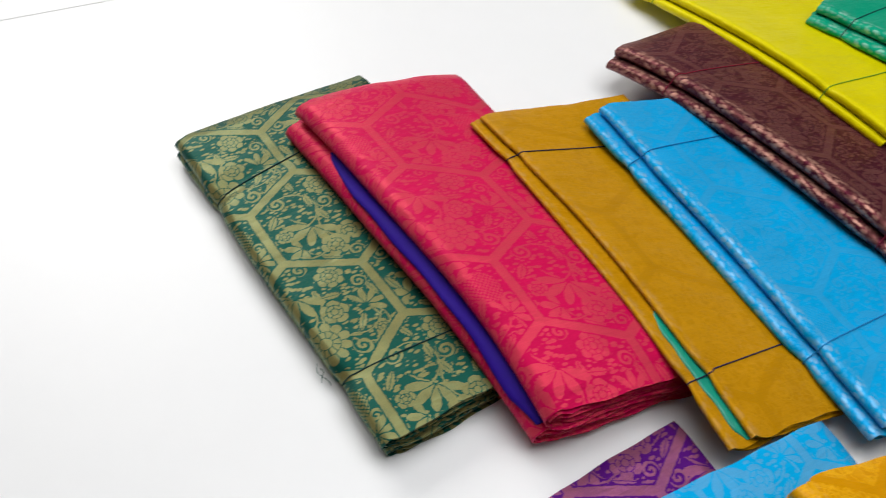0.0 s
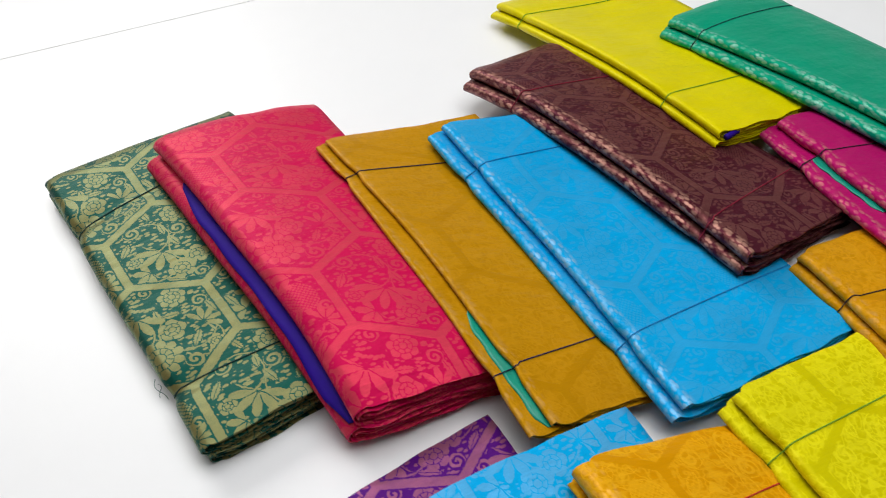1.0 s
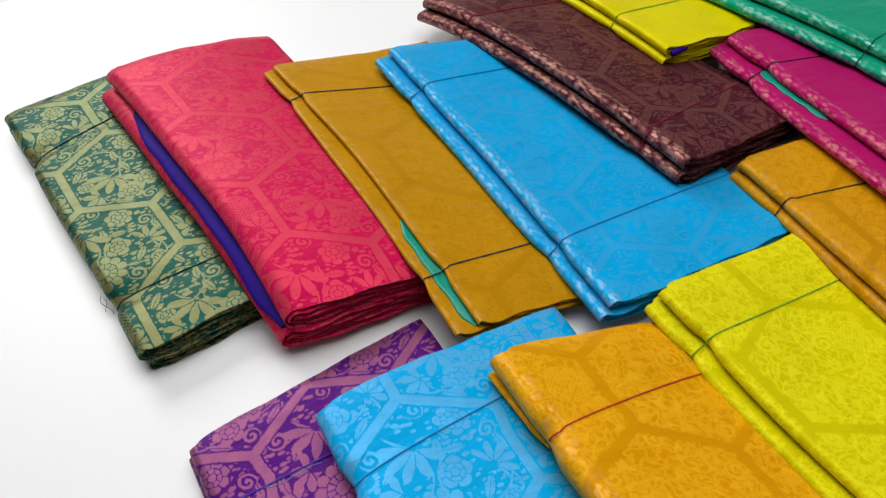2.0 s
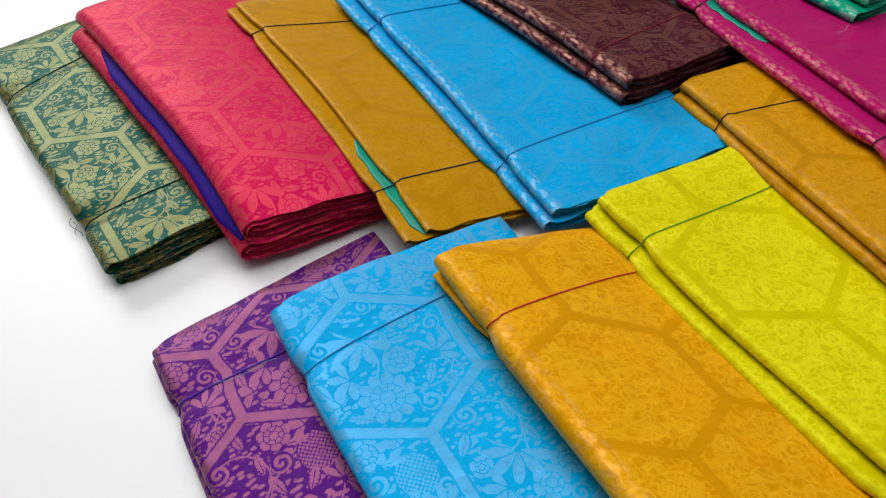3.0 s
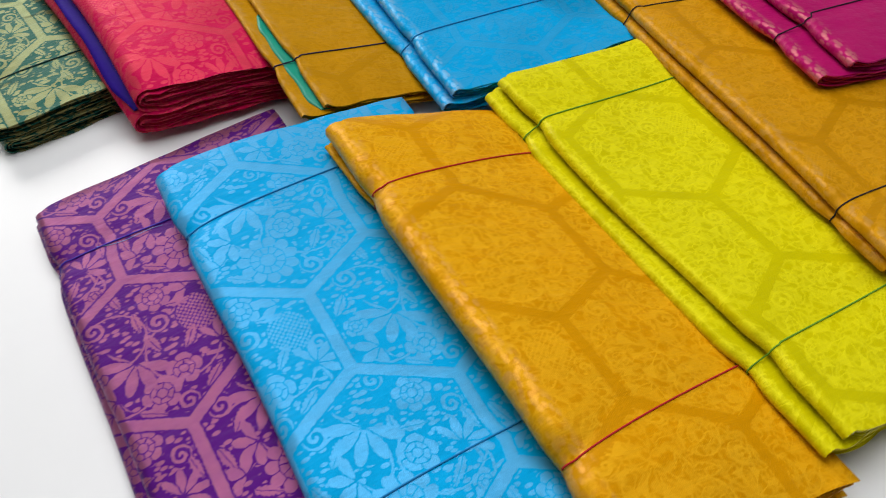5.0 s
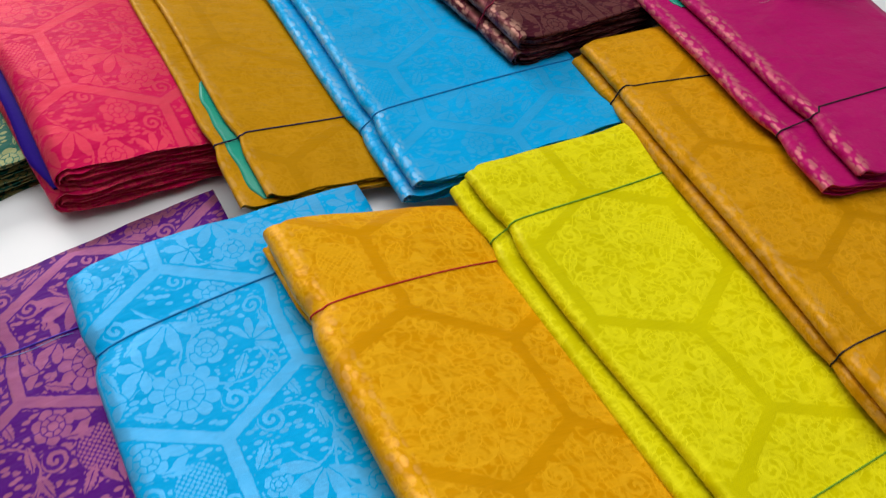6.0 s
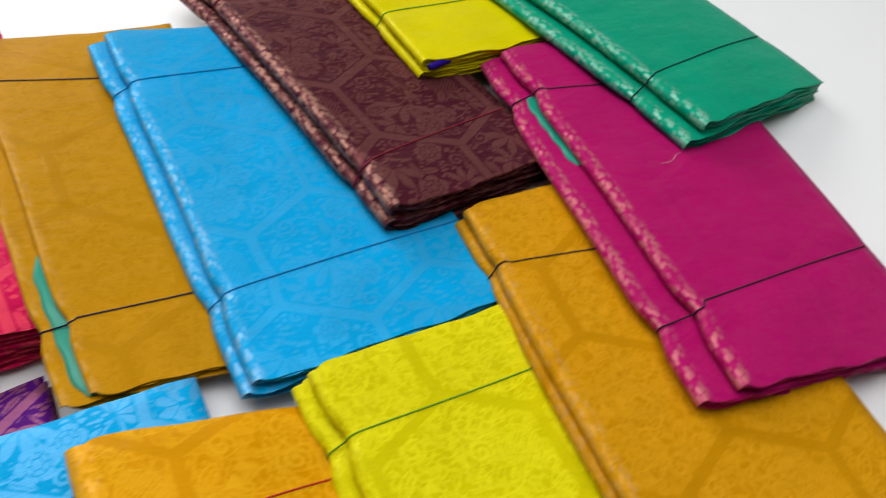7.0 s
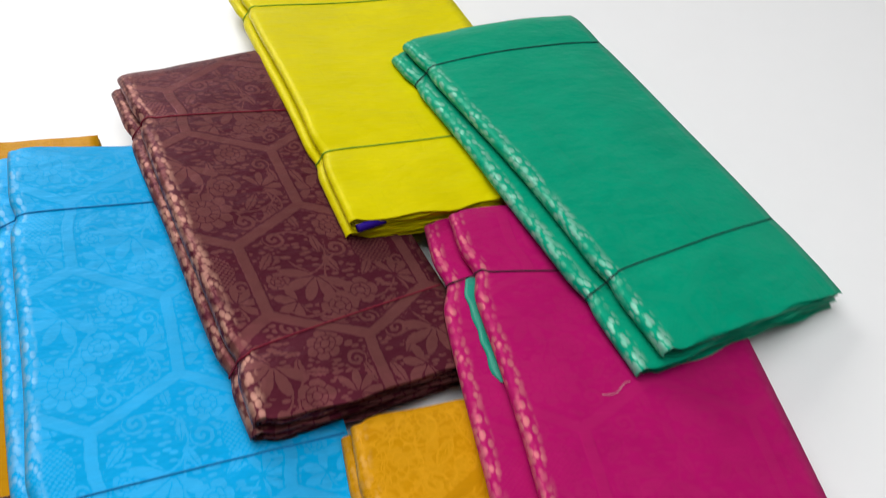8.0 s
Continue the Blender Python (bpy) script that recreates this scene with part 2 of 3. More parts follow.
    if edge_zari is not None:
        # sprigs of metal thread along the fold, their patchy highlight painted in as paler colour
        near = m.below(m.op("ABSOLUTE", m.add(xyz.outputs[0], 0.0025)), 0.0098, 0.003)
        sprig = tree.nodes.new("ShaderNodeTexVoronoi")
        sprig.inputs["Scale"].default_value = 230.0
        tree.links.new(mapped((1.0, 0.62, 1.0), 0.75), sprig.inputs["Vector"])
        leafy = m.below(sprig.outputs["Distance"], 0.50, 0.14)
        patch = m.below(m.sub(1.0, texture("Noise", 45.0, uv.outputs[0], 2.0).outputs[0]), 0.54, 0.16)
        sheen = m.mul(m.mul(m.mul(near, leafy), patch), edge_zari)
        colour = blend(sheen, colour, edge_glint or tuple(0.75 * c + 0.16 for c in zari))
        metallic = m.mx(metallic, m.mul(sheen, 0.45))
    tone = tree.nodes.new("ShaderNodeHueSaturation")
    tree.links.new(colour, tone.inputs["Color"])
    value = m.add(m.add(m.mul(cloud, 0.30), m.mul(slub, 0.22)), 0.74)
    tree.links.new(m.mul(value, m.sub(1.0, m.mul(pattern.outputs[1], band))), tone.inputs["Value"])
    tree.links.new(tone.outputs[0], bsdf.inputs["Base Color"])
    tree.links.new(metallic, bsdf.inputs["Metallic"])
    tree.links.new(m.mix(m.add(rough - 0.08, m.mul(cloud, 0.16)), 0.32, mask), bsdf.inputs["Roughness"])
    bsdf.inputs["Specular IOR Level"].default_value = 0.45
    strong = max(ground)
    bsdf.inputs["Specular Tint"].default_value = (*[0.05 + 0.95 * c / strong for c in ground], 1)
    relief = tree.nodes.new("ShaderNodeGroup")
    relief.node_tree = HEXAGONS
    tree.links.new(shift.outputs[0], relief.inputs[0])
    fine = tree.nodes.new("ShaderNodeBump")
    fine.inputs["Strength"].default_value = 0.4
    fine.inputs["Distance"].default_value = 0.0006
    tree.links.new(m.add(m.mul(relief.outputs[0], 0.6), m.add(m.mul(slub, 0.45), m.mul(twill, 0.08))), fine.inputs["Height"])
    broad = tree.nodes.new("ShaderNodeBump")
    broad.inputs["Strength"].default_value = 0.7
    broad.inputs["Distance"].default_value = 0.006
    tree.links.new(crease, broad.inputs["Height"])
    tree.links.new(fine.outputs[0], broad.inputs["Normal"])
    tree.links.new(broad.outputs[0], bsdf.inputs["Normal"])
    return mat


def plain(name, colour, rough=0.5, grain=0.1, scale=60.0, bump=0.0):
    mat = bpy.data.materials.new(name)
    mat.use_nodes = True
    tree = mat.node_tree
    m, bsdf = Maths(tree), tree.nodes["Principled BSDF"]
    coords = tree.nodes.new("ShaderNodeTexCoord")
    tex = tree.nodes.new("ShaderNodeTexNoise")
    tex.inputs["Scale"].default_value, tex.inputs["Detail"].default_value = scale, 5.0
    tree.links.new(coords.outputs["Object"], tex.inputs["Vector"])
    big = tree.nodes.new("ShaderNodeTexNoise")
    big.inputs["Scale"].default_value = scale / 25
    tree.links.new(coords.outputs["Object"], big.inputs["Vector"])
    tone = tree.nodes.new("ShaderNodeHueSaturation")
    tone.inputs["Color"].default_value = (*colour, 1)
    both = m.add(m.mul(m.sub(tex.outputs[0], 0.5), grain), m.mul(m.sub(big.outputs[0], 0.5), grain))
    tree.links.new(m.add(both, 1.0), tone.inputs["Value"])
    tree.links.new(tone.outputs[0], bsdf.inputs["Base Color"])
    tree.links.new(m.add(m.mul(tex.outputs[0], 0.12), rough - 0.06), bsdf.inputs["Roughness"])
    if bump:
        b = tree.nodes.new("ShaderNodeBump")
        b.inputs["Distance"].default_value = bump
        tree.links.new(tex.outputs[0], b.inputs["Height"])
        tree.links.new(b.outputs[0], bsdf.inputs["Normal"])
    return mat


WHITE = plain("white_laminate", (0.84, 0.84, 0.845), 0.38, 0.02, 30)
WALL = plain("shop_wall_paint", (0.42, 0.41, 0.40), 0.7, 0.04, 40, 0.001)
FLOOR = plain("pale_floor_tile", (0.4, 0.39, 0.37), 0.4, 0.08, 12)


# ---- large structure ----
def box_mesh(name, lo, hi, bevel=0.0):
    bm = bmesh.new()
    bmesh.ops.create_cube(bm, size=1.0)
    for v in bm.verts:
        v.co = Vector([(lo[k] + hi[k]) / 2 + v.co[k] * (hi[k] - lo[k]) for k in range(3)])
    if bevel:
        bmesh.ops.bevel(bm, geom=bm.edges[:], offset=bevel, segments=2, profile=0.5, affect="EDGES")
    data = bpy.data.meshes.new(name)
    bm.to_mesh(data)
    bm.free()
    return data


def block(name, lo, hi, mat, bevel=0.0, parent=None):
    data = box_mesh(name, lo, hi, bevel)
    data.materials.append(mat)
    ob = new(name, data)
    ob.parent = parent
    return ob


FLOOR_Z = -0.78
tagged(block("floor", (-3.2, -3.2, FLOOR_Z - 0.1), (3.6, 3.6, FLOOR_Z), FLOOR), "pale tiled shop floor under the display table", "floor", kind="structure")
tagged(block("ceiling", (-3.2, -3.2, 2.3), (3.6, 3.6, 2.4), WALL), "plain pale grey ceiling", "ceiling", kind="structure")
for side, lo, hi in (("north", (-3.2, 3.5, FLOOR_Z), (3.6, 3.6, 2.3)), ("south", (-3.2, -3.2, FLOOR_Z), (3.6, -3.1, 2.3)),
                     ("west", (-3.2, -3.1, FLOOR_Z), (-3.1, 3.5, 2.3)), ("east", (3.5, -3.1, FLOOR_Z), (3.6, 3.5, 2.3))):
    tagged(block("wall_" + side, lo, hi, WALL), "plain pale grey painted wall", "wall", kind="structure")


def seam_y(x):
    """The joint between the two boards of the table."""
    return 1.2296 + 0.4238 * x


table = tagged(new("display_table"), "wide white laminate table top of two joined boards", "table")
table.location = (0, 0, FLOOR_Z)


def board(name, back):
    """One board of the table top: a slab cut along the joint."""
    gap = 0.0007
    x0, x1 = -1.6, 1.9
    if back:
        ring = [(x0, seam_y(x0) + gap), (x1, seam_y(x1) + gap), (x1, 3.0), (x0, 3.0)]
    else:
        ring = [(x0, -1.2), (x1, -1.2), (x1, seam_y(x1) - gap), (x0, seam_y(x0) - gap)]
    bm = bmesh.new()
    low = [bm.verts.new((x, y, -0.03)) for x, y in ring]
    high = [bm.verts.new((x, y, 0)) for x, y in ring]
    bm.faces.new(low[::-1])
    bm.faces.new(high)
    for k in range(4):
        bm.faces.new((low[k], low[(k + 1) % 4], high[(k + 1) % 4], high[k]))
    bmesh.ops.bevel(bm, geom=bm.edges[:], offset=0.0008, segments=2, profile=0.5, affect="EDGES")
    data = bpy.data.meshes.new(name)
    bm.to_mesh(data)
    bm.free()
    data.materials.append(WHITE)
    ob = new(name, data)
    ob.parent = table
    ob.matrix_parent_inverse = table.matrix_world.inverted()
    ob.location = (0, 0, -FLOOR_Z)
    return ob


board("front_board", False)
board("back_board", True)
block("sub_frame", (-1.5, -1.1, -FLOOR_Z - 0.08), (1.8, 2.9, -FLOOR_Z - 0.031), WALL, 0.003, table)
for lx in (-1.45, 1.69):
    for ly in (-1.05, 2.79):
        block("leg", (lx, ly, 0), (lx + 0.06, ly + 0.06, -FLOOR_Z - 0.081), WALL, 0.003, table)


# ---- folded sarees ----
# what lies on the table so far, as heights on a fine grid; each cloth sinks onto what is under it
CELL, X0, Y0 = 0.006, -0.5, -0.35
HEIGHT = np.zeros((280, 310))


def height_at(p):
    gx = np.clip((p[..., 0] - X0) / CELL, 0, 308.9)
    gy = np.clip((p[..., 1] - Y0) / CELL, 0, 278.9)
    i, j = gx.astype(int), gy.astype(int)
    a, b = gx - i, gy - j
    return (HEIGHT[j, i] * (1 - a) + HEIGHT[j, i + 1] * a) * (1 - b) + (HEIGHT[j + 1, i] * (1 - a) + HEIGHT[j + 1, i + 1] * a) * b


def bump_at(v, at, width):
    return np.exp(-(((v - at) / width) ** 2))


class Cloth:
    """A folded cloth on the pile, on the four corners of its outline: coordinates u across from the fold, v along from the back."""

    def __init__(self, corners, tops, thick, ties, seed, cinch=0.004):
        self.c = [np.array(p, float) for p in corners]
        bl, br, fl, fr = self.c
        self.w = (np.linalg.norm(br - bl) + np.linalg.norm(fr - fl)) / 2
        self.l = (np.linalg.norm(fl - bl) + np.linalg.norm(fr - br)) / 2
        self.tops, self.thick, self.ties, self.cinch = tops, thick, ties, cinch
        self.rng = np.random.RandomState(seed)
        self.waves = self.rng.uniform(-1, 1, (7, 4))
        self.settle()

    def plan(self, u, v):
        s, t = (u / self.w)[..., None], (v / self.l)[..., None]
        bl, br, fl, fr = self.c
        return (1 - t) * ((1 - s) * bl + s * br) + t * ((1 - s) * fl + s * fr)

    def settle(self):
        """Lies down on what is under it: a stiff stack that bends only gently."""
        u, v = np.meshgrid(np.linspace(0, self.w, 20), np.linspace(0, self.l, 42))
        under = height_at(self.plan(u, v))
        z = under.copy()
        for _ in range(300):
            q = np.pad(z, 1, mode="edge")
            mean = (q[1:-1, :-2] + q[1:-1, 2:] + q[:-2, 1:-1] + q[2:, 1:-1]) / 4
            z = np.maximum(under, mean - 0.0002)
        s, t = u / self.w, v / self.l
        bl, br, fl, fr = self.tops
        lean = (1 - t) * ((1 - s) * bl + s * br) + t * ((1 - s) * fl + s * fr) - self.thick
        terms = self.terms(s.ravel(), t.ravel())
        self.bend = np.linalg.lstsq(terms, np.maximum(z, lean).ravel(), rcond=None)[0]
        self.bend[0] += max(0.0, float(np.percentile(under.ravel() - terms @ self.bend, 92)))

    @staticmethod
    def terms(s, t):
        return np.stack([1 + 0 * s, s, t, s * t, s * s, t * t, s * t * t, t * t * t], -1)

    def rest(self, u, v):
        """Height of its underside."""
        z = self.terms(np.clip(u / self.w, 0, 1), np.clip(v / self.l, 0, 1)) @ self.bend
        return np.maximum(z, 0.0006)

    def ripple(self, u, v):
        total = 0 * u
        for k, (a, b, c, d) in enumerate(self.waves):
            total = total + np.sin((a * 26 + 4) * u * (1 + 0.3 * k) + b * 20 * v * (1 + 0.35 * k) + c * 9) * (0.5 + 0.5 * d) / (1 + 0.35 * k)
        return total / 3.0

    def full(self, u, v):
        """Height of the pile over what it rests on."""
        f = 0.80 + 0.20 * np.clip(v / 0.02, 0, 1) ** 0.6
        f = f * (0.96 + 0.04 * np.clip((self.l - v) / 0.025, 0, 1))
        f = f * (1 - 0.12 * np.clip(u / self.w, 0, 1) ** 3)
        for left, right in self.ties:
            at = (left + (right - left) * np.clip(u / self.w, 0, 1)) * self.l
            f = f * (1 - bump_at(v, at, 0.012) * (0.04 + 0.28 * np.exp(-np.maximum(u, 0) / 0.02)))
        return self.thick * f

    def pinch(self, v):
        total = 0 * v
        for left, _ in self.ties:
            total = total + bump_at(v, left * self.l, 0.006 + 1.4 * self.cinch)
        return self.cinch * total

    def place(self, u, v, level):
        """The point at a level from 0 (underside) to 1 (top)."""
        p = self.plan(u, v)
        z = self.rest(u, v) + self.full(u, v) * level + 0.0015 * self.ripple(u, v) * np.clip(level, 0, 1)
        return np.concatenate([p, np.maximum(z, 0.0004)[..., None]], -1)

    def cover(self):
        """Marks the pile's own height, a little pressed, on the grid of heights."""
        u, v = np.meshgrid(np.linspace(0, self.w, 120), np.linspace(0, self.l, 220))
        p = self.place(u, v, 0.9 + 0 * u)
        i = np.clip(np.round((p[..., 0] - X0) / CELL).astype(int), 0, 309)
        j = np.clip(np.round((p[..., 1] - Y0) / CELL).astype(int), 0, 279)
        np.maximum.at(HEIGHT, (j, i), p[..., 2])


def mesh_part(name, points, faces, uvs, mat, parent, label="", smooth=True):
    data = bpy.data.meshes.new(name)
    data.from_pydata(points.reshape(-1, 3).tolist(), [], faces)
    if uvs is not None:
        layer = data.uv_layers.new(name="cloth")
        index = np.zeros(len(data.loops), dtype=np.int32)
        data.loops.foreach_get("vertex_index", index)
        layer.data.foreach_set("uv", uvs.reshape(-1, 2)[index].ravel())
    data.polygons.foreach_set("use_smooth", [smooth] * len(data.polygons))
    data.materials.append(mat)
    data.update()
    ob = new(name, data)
    ob.parent = parent
    if label:
        tagged(ob, label)
    return ob


def folded_sheet(name, cloth, low, high, start, sheet, mat, parent, fine=True, short=0.0, seed=0, shift=0.0, gap=0.05):
    """One cloth folded over at the left: an upper and a lower leaf with a round fold between, of real thickness.
    low, high: levels of its leaves; start(v): where its fold lies; sheet: its thickness; short: how far its ends stay back."""
    rng = np.random.RandomState(seed)
    nu, nv, na = (26, 64, 7) if fine else (12, 36, 5)
    tall = cloth.thick * (high - low)
    radius = tall / 2
    right = cloth.w - 0.002 - short
    # profile: distance from the fold's line, level, arc length
    lin = (np.linspace(1, 0, nu) ** 1.25)
    ang = np.linspace(0, math.pi, na + 2)[1:-1]

    def profile(inset):
        h = inset / cloth.thick
        du = np.concatenate([lin, 0 * ang, lin[::-1]])
        arc = np.concatenate([0 * lin, -np.sin(ang), 0 * lin])
        lev = np.concatenate([0 * lin + high - h, (low + high) / 2 + np.cos(ang) * ((high - low) / 2 - h), 0 * lin + low + h])
        return du, arc, lev

    phase = rng.uniform(0, 6.28, 4)
    v01 = np.linspace(0, 1, nv + 1)
    rows, uvs = [], []
    for inset in (0.0, sheet):
        du, arc, lev = profile(inset)
        D, V = np.meshgrid(du, v01)
        A, _ = np.meshgrid(arc, v01)
        Lv, _ = np.meshgrid(lev, v01)
        side = np.sign(Lv - (low + high) / 2)
        flat = D * right
        wave = 0.0011 * np.sin(flat * 55 + phase[0] + side) + 0.0009 * np.sin(flat * 118 + phase[1] - 2 * side)
        front = cloth.l - short * 0.7 - rng.uniform(0, 0.001) - 0.0014 + wave - 0.0011 * (side < 0)
        back = short * 0.6 + 0.0008 + 0.6 * wave + 0.006 * np.exp(-flat / 0.006)
        front = front - 0.004 * np.exp(-flat / 0.005)
        vv = back + (front - back) * V
        left = start(vv) + cloth.pinch(vv) + radius
        u = left + D * (right - left) + A * (radius - inset) * 1.15
        # leaves part a little at the front
        ends = np.clip((vv - cloth.l + 0.04) / 0.04, 0, 1) ** 2 + 0.6 * np.clip((0.02 - vv) / 0.02, 0, 1)
        gape = gap * ends * (np.sin(flat * 34 + phase[2] + 1.7 * side) + 0.5 * np.sin(flat * 90 + phase[3])) * np.clip(D * 4, 0, 1)
        pts = cloth.place(u, vv, Lv + gape * (high - low) * ((low > 0.01) | (side > 0)) - np.abs(gape) * 0.5 * (high - low) * (high > 0.99) * (side > 0))
        rows.append(pts)
        uv_u = np.where(np.abs(A) > 0, -np.abs(np.tile(np.concatenate([0 * lin, ang, 0 * lin]), (nv + 1, 1))) * radius, np.where(side > 0, u - left, -(u - left) - math.pi * radius))
        uvs.append(np.stack([uv_u + shift + 0.004, vv], -1))
    m = rows[0].shape[1]
    pts = np.concatenate([rows[0], rows[1][:, ::-1]], 1)
    uv = np.concatenate([uvs[0], uvs[1][:, ::-1]], 1)
    n = 2 * m
    faces = []
    for j in range(nv):
        a, b = j * n, (j + 1) * n
        faces += [(a + k, a + (k + 1) % n, b + (k + 1) % n, b + k) for k in range(n)]
    count = (nv + 1) * n
    extra, extra_uv = [], []
    for j, flip in ((0, True), (nv, False)):
        first = count + sum(len(e) for e in extra)
        extra.append(pts[j])
        extra_uv.append(uv[j])
        for k in range(m - 1):
            quad = (first + k, first + k + 1, first + n - 2 - k, first + n - 1 - k)
            faces.append(quad[::-1] if flip else quad)
    points = np.concatenate([pts.reshape(-1, 3), *extra])
    uv = np.concatenate([uv.reshape(-1, 2), *extra_uv])
    return mesh_part(name, points, faces, uv, mat, parent)


def tube(name, path, radius, mat, parent, label="", sides=6):
    """A thread along a row of points."""
    path = np.array(path)
    along = np.gradient(path, axis=0)
    along /= np.linalg.norm(along, axis=1)[:, None] + 1e-9
    ref = np.array([0.31, -0.52, 0.79])
    one = np.cross(along, ref)
    one /= np.linalg.norm(one, axis=1)[:, None] + 1e-9
    two = np.cross(along, one)
    ang = np.linspace(0, 2 * math.pi, sides, endpoint=False)
    pts = path[:, None] + radius * (np.cos(ang)[None, :, None] * one[:, None] + np.sin(ang)[None, :, None] * two[:, None])
    faces = []
    for j in range(len(path) - 1):
        a, b = j * sides, (j + 1) * sides
        faces += [(a + k, a + (k + 1) % sides, b + (k + 1) % sides, b + k) for k in range(sides)]
    faces += [tuple(range(sides))[::-1], tuple((len(path) - 1) * sides + k for k in range(sides))]
    return mesh_part(name, pts, faces, None, mat, parent, label)


PILES = []


def saree(label, corners, tops, thick, mat, ties=(), thread=None, thread_label="", inset=(0.006, 0.006), bow=0.0, seed=1, border=None, split=0.5, gap=0.06, cinch=0.004, roll=None):
    """A folded saree: two rounded folds one over the other, with inner layers that show at the front, tied with thread."""
    cloth = Cloth(corners, tops, thick, ties, seed, cinch)
    thing = tagged(new("folded_saree"), label, "folded saree", "sarees laid out on the table")
    thing.location = (*cloth.c[0], 0)
    bpy.context.view_layer.update()
    rng = np.random.RandomState(seed + 50)
    c1, c2 = rng.uniform(0, 6.28, 2)

    def lower(v):
        return 0.0006 * np.sin(v * 31 + c1)

    def upper(v):
        return inset[0] + (inset[1] - inset[0]) * np.clip(v / cloth.l, 0, 1) + bow * np.sin(math.pi * np.clip(v / cloth.l, 0, 1)) + 0.0012 * np.sin(v * 23 + c2)

    made = []
    for name, low, high, start, k in (("upper_fold", split, 1.0, upper, 0), ("lower_fold", 0.0, split - 0.01, lower, 1)):
        made.append(folded_sheet(name, cloth, low, high, start, 0.0010, mat, thing, True, 0.0, seed * 7 + k, 0.0, gap))
        span = high - low
        for d, f in enumerate((0.15, 0.29, 0.42)):
            made.append(folded_sheet("inner_layer", cloth, low + span * f, high - span * f, lambda v, s=start, d=d: s(v) + 0.0025 * (d + 1), 0.0008,
                                     mat, thing, False, 0.0008 + 0.0022 * rng.uniform(0.0, 1.0), seed * 11 + k * 5 + d, 0.05 * d, 0.07))
    for left, right in ties:
        if thread is None:
            break
        u = np.linspace(cloth.w - 0.004, 0.0, 40)
        at = (left + (right - left) * u / cloth.w) * cloth.l
        top = cloth.place(u, at, 1 + 0 * u)
        v0 = np.array([left * cloth.l])
        uu, ul = float(upper(v0)[0] + cloth.pinch(v0)[0]), float(lower(v0)[0] + cloth.pinch(v0)[0])
        r = thick * 0.25
        keep = u > uu + r
        top[:, 2] += 0.0006
        ang = np.linspace(0.15, math.pi / 2, 6)
        turn_u = np.concatenate([uu + r - np.sin(ang) * (r * 1.15 + 0.0006), [ul + 0.25 * r - 0.0006], ul + r - np.sin(np.linspace(math.pi / 2 - 0.3, math.pi - 0.2, 5)) * (r * 1.15 + 0.0006)])
        turn_l = np.concatenate([0.75 + 0.25 * np.cos(ang) + 0.02, [0.48], 0.245 + 0.245 * np.cos(np.linspace(math.pi / 2 - 0.3, math.pi - 0.2, 5))])
        turn_v = np.full(len(turn_u), left * cloth.l)
        side = cloth.place(turn_u, turn_v, turn_l)
        made.append(tube("tie_thread", np.concatenate([top[keep], side]), 0.00068, thread, thing, thread_label))
    if border:
        colour, v_from, v_to, out, blabel = border
        n, tail = 40, 0.12
        v = np.linspace(v_from, v_to, n) * cloth.l
        pts, uvs, faces = [], [], []
        across = np.linspace(0, 1, 7)
        for side in (0, 1):
            for j, vj in enumerate(v):
                swell = min(1.0, j / (n * 0.2)) ** 0.5 * min(1.0, (n - 1 - j) / (n * tail) + 0.35)
                uu = float(upper(np.array([vj]))[0]) + 0.012 - across * (0.012 + out * swell) + 0.0006 * np.sin(j * 0.7)
                lv = 0.53 + 0.015 * np.sin(across * 5 + j * 0.35) + 0.16 * across * swell * (1 - across) - 0.04 * side
                pts.append(cloth.place(uu, np.full(7, vj), lv))
        grid = np.array(pts).reshape(2, n, 7, 3)
        m = n * 7
        for j in range(n - 1):
            for k in range(6):
                a = j * 7 + k
                faces.append((a, a + 1, a + 8, a + 7))
                faces.append((m + a, m + a + 7, m + a + 8, m + a + 1))
            a = j * 7 + 6
            faces.append((a, m + a, m + a + 7, a + 7))
        made.append(mesh_part("contrast_border", grid, faces, None, colour, thing, blabel))
    if roll:
        u = np.linspace(0.009, 0.034, 14)
        path = cloth.place(u, cloth.l - 0.0005 - 0.5 * (u - 0.009) ** 1.2, 0.76 + 0.05 * np.sin(u * 90))
        made.append(tube("rolled_border", path, 0.0036, roll, thing, "indigo rolled inner border in the open end", 10))
    for ob in made:
        ob.matrix_parent_inverse = thing.matrix_world.inverted()
    cloth.cover()
    PILES.append(cloth)
    return thing


def thread_mat(name, colour):
    return plain(name, colour, 0.85, 0.3, 900)


NAVY_THREAD = thread_mat("navy_thread", (0.012, 0.008, 0.05))
BLACK_THREAD = thread_mat("black_thread", (0.008, 0.006, 0.012))
TEAL_THREAD = thread_mat("teal_thread", (0.0, 0.03, 0.03))
BLUE_THREAD = thread_mat("blue_thread", (0.0, 0.19, 0.46))
VIOLET_THREAD = thread_mat("violet_thread", (0.06, 0.03, 0.4))
RED_THREAD = thread_mat("red_thread", (0.45, 0.012, 0.01))
WINE_THREAD = thread_mat("wine_thread", (0.2, 0.0, 0.02))
GREEN_THREAD = thread_mat("green_thread", (0.13, 0.3, 0.01))
INDIGO_CLOTH = plain("indigo_silk", (0.02, 0.002, 0.21), 0.65, 0.2, 160, 0.0004)
INDIGO_CLOTH.node_tree.nodes["Principled BSDF"].inputs["Specular IOR Level"].default_value = 0.15
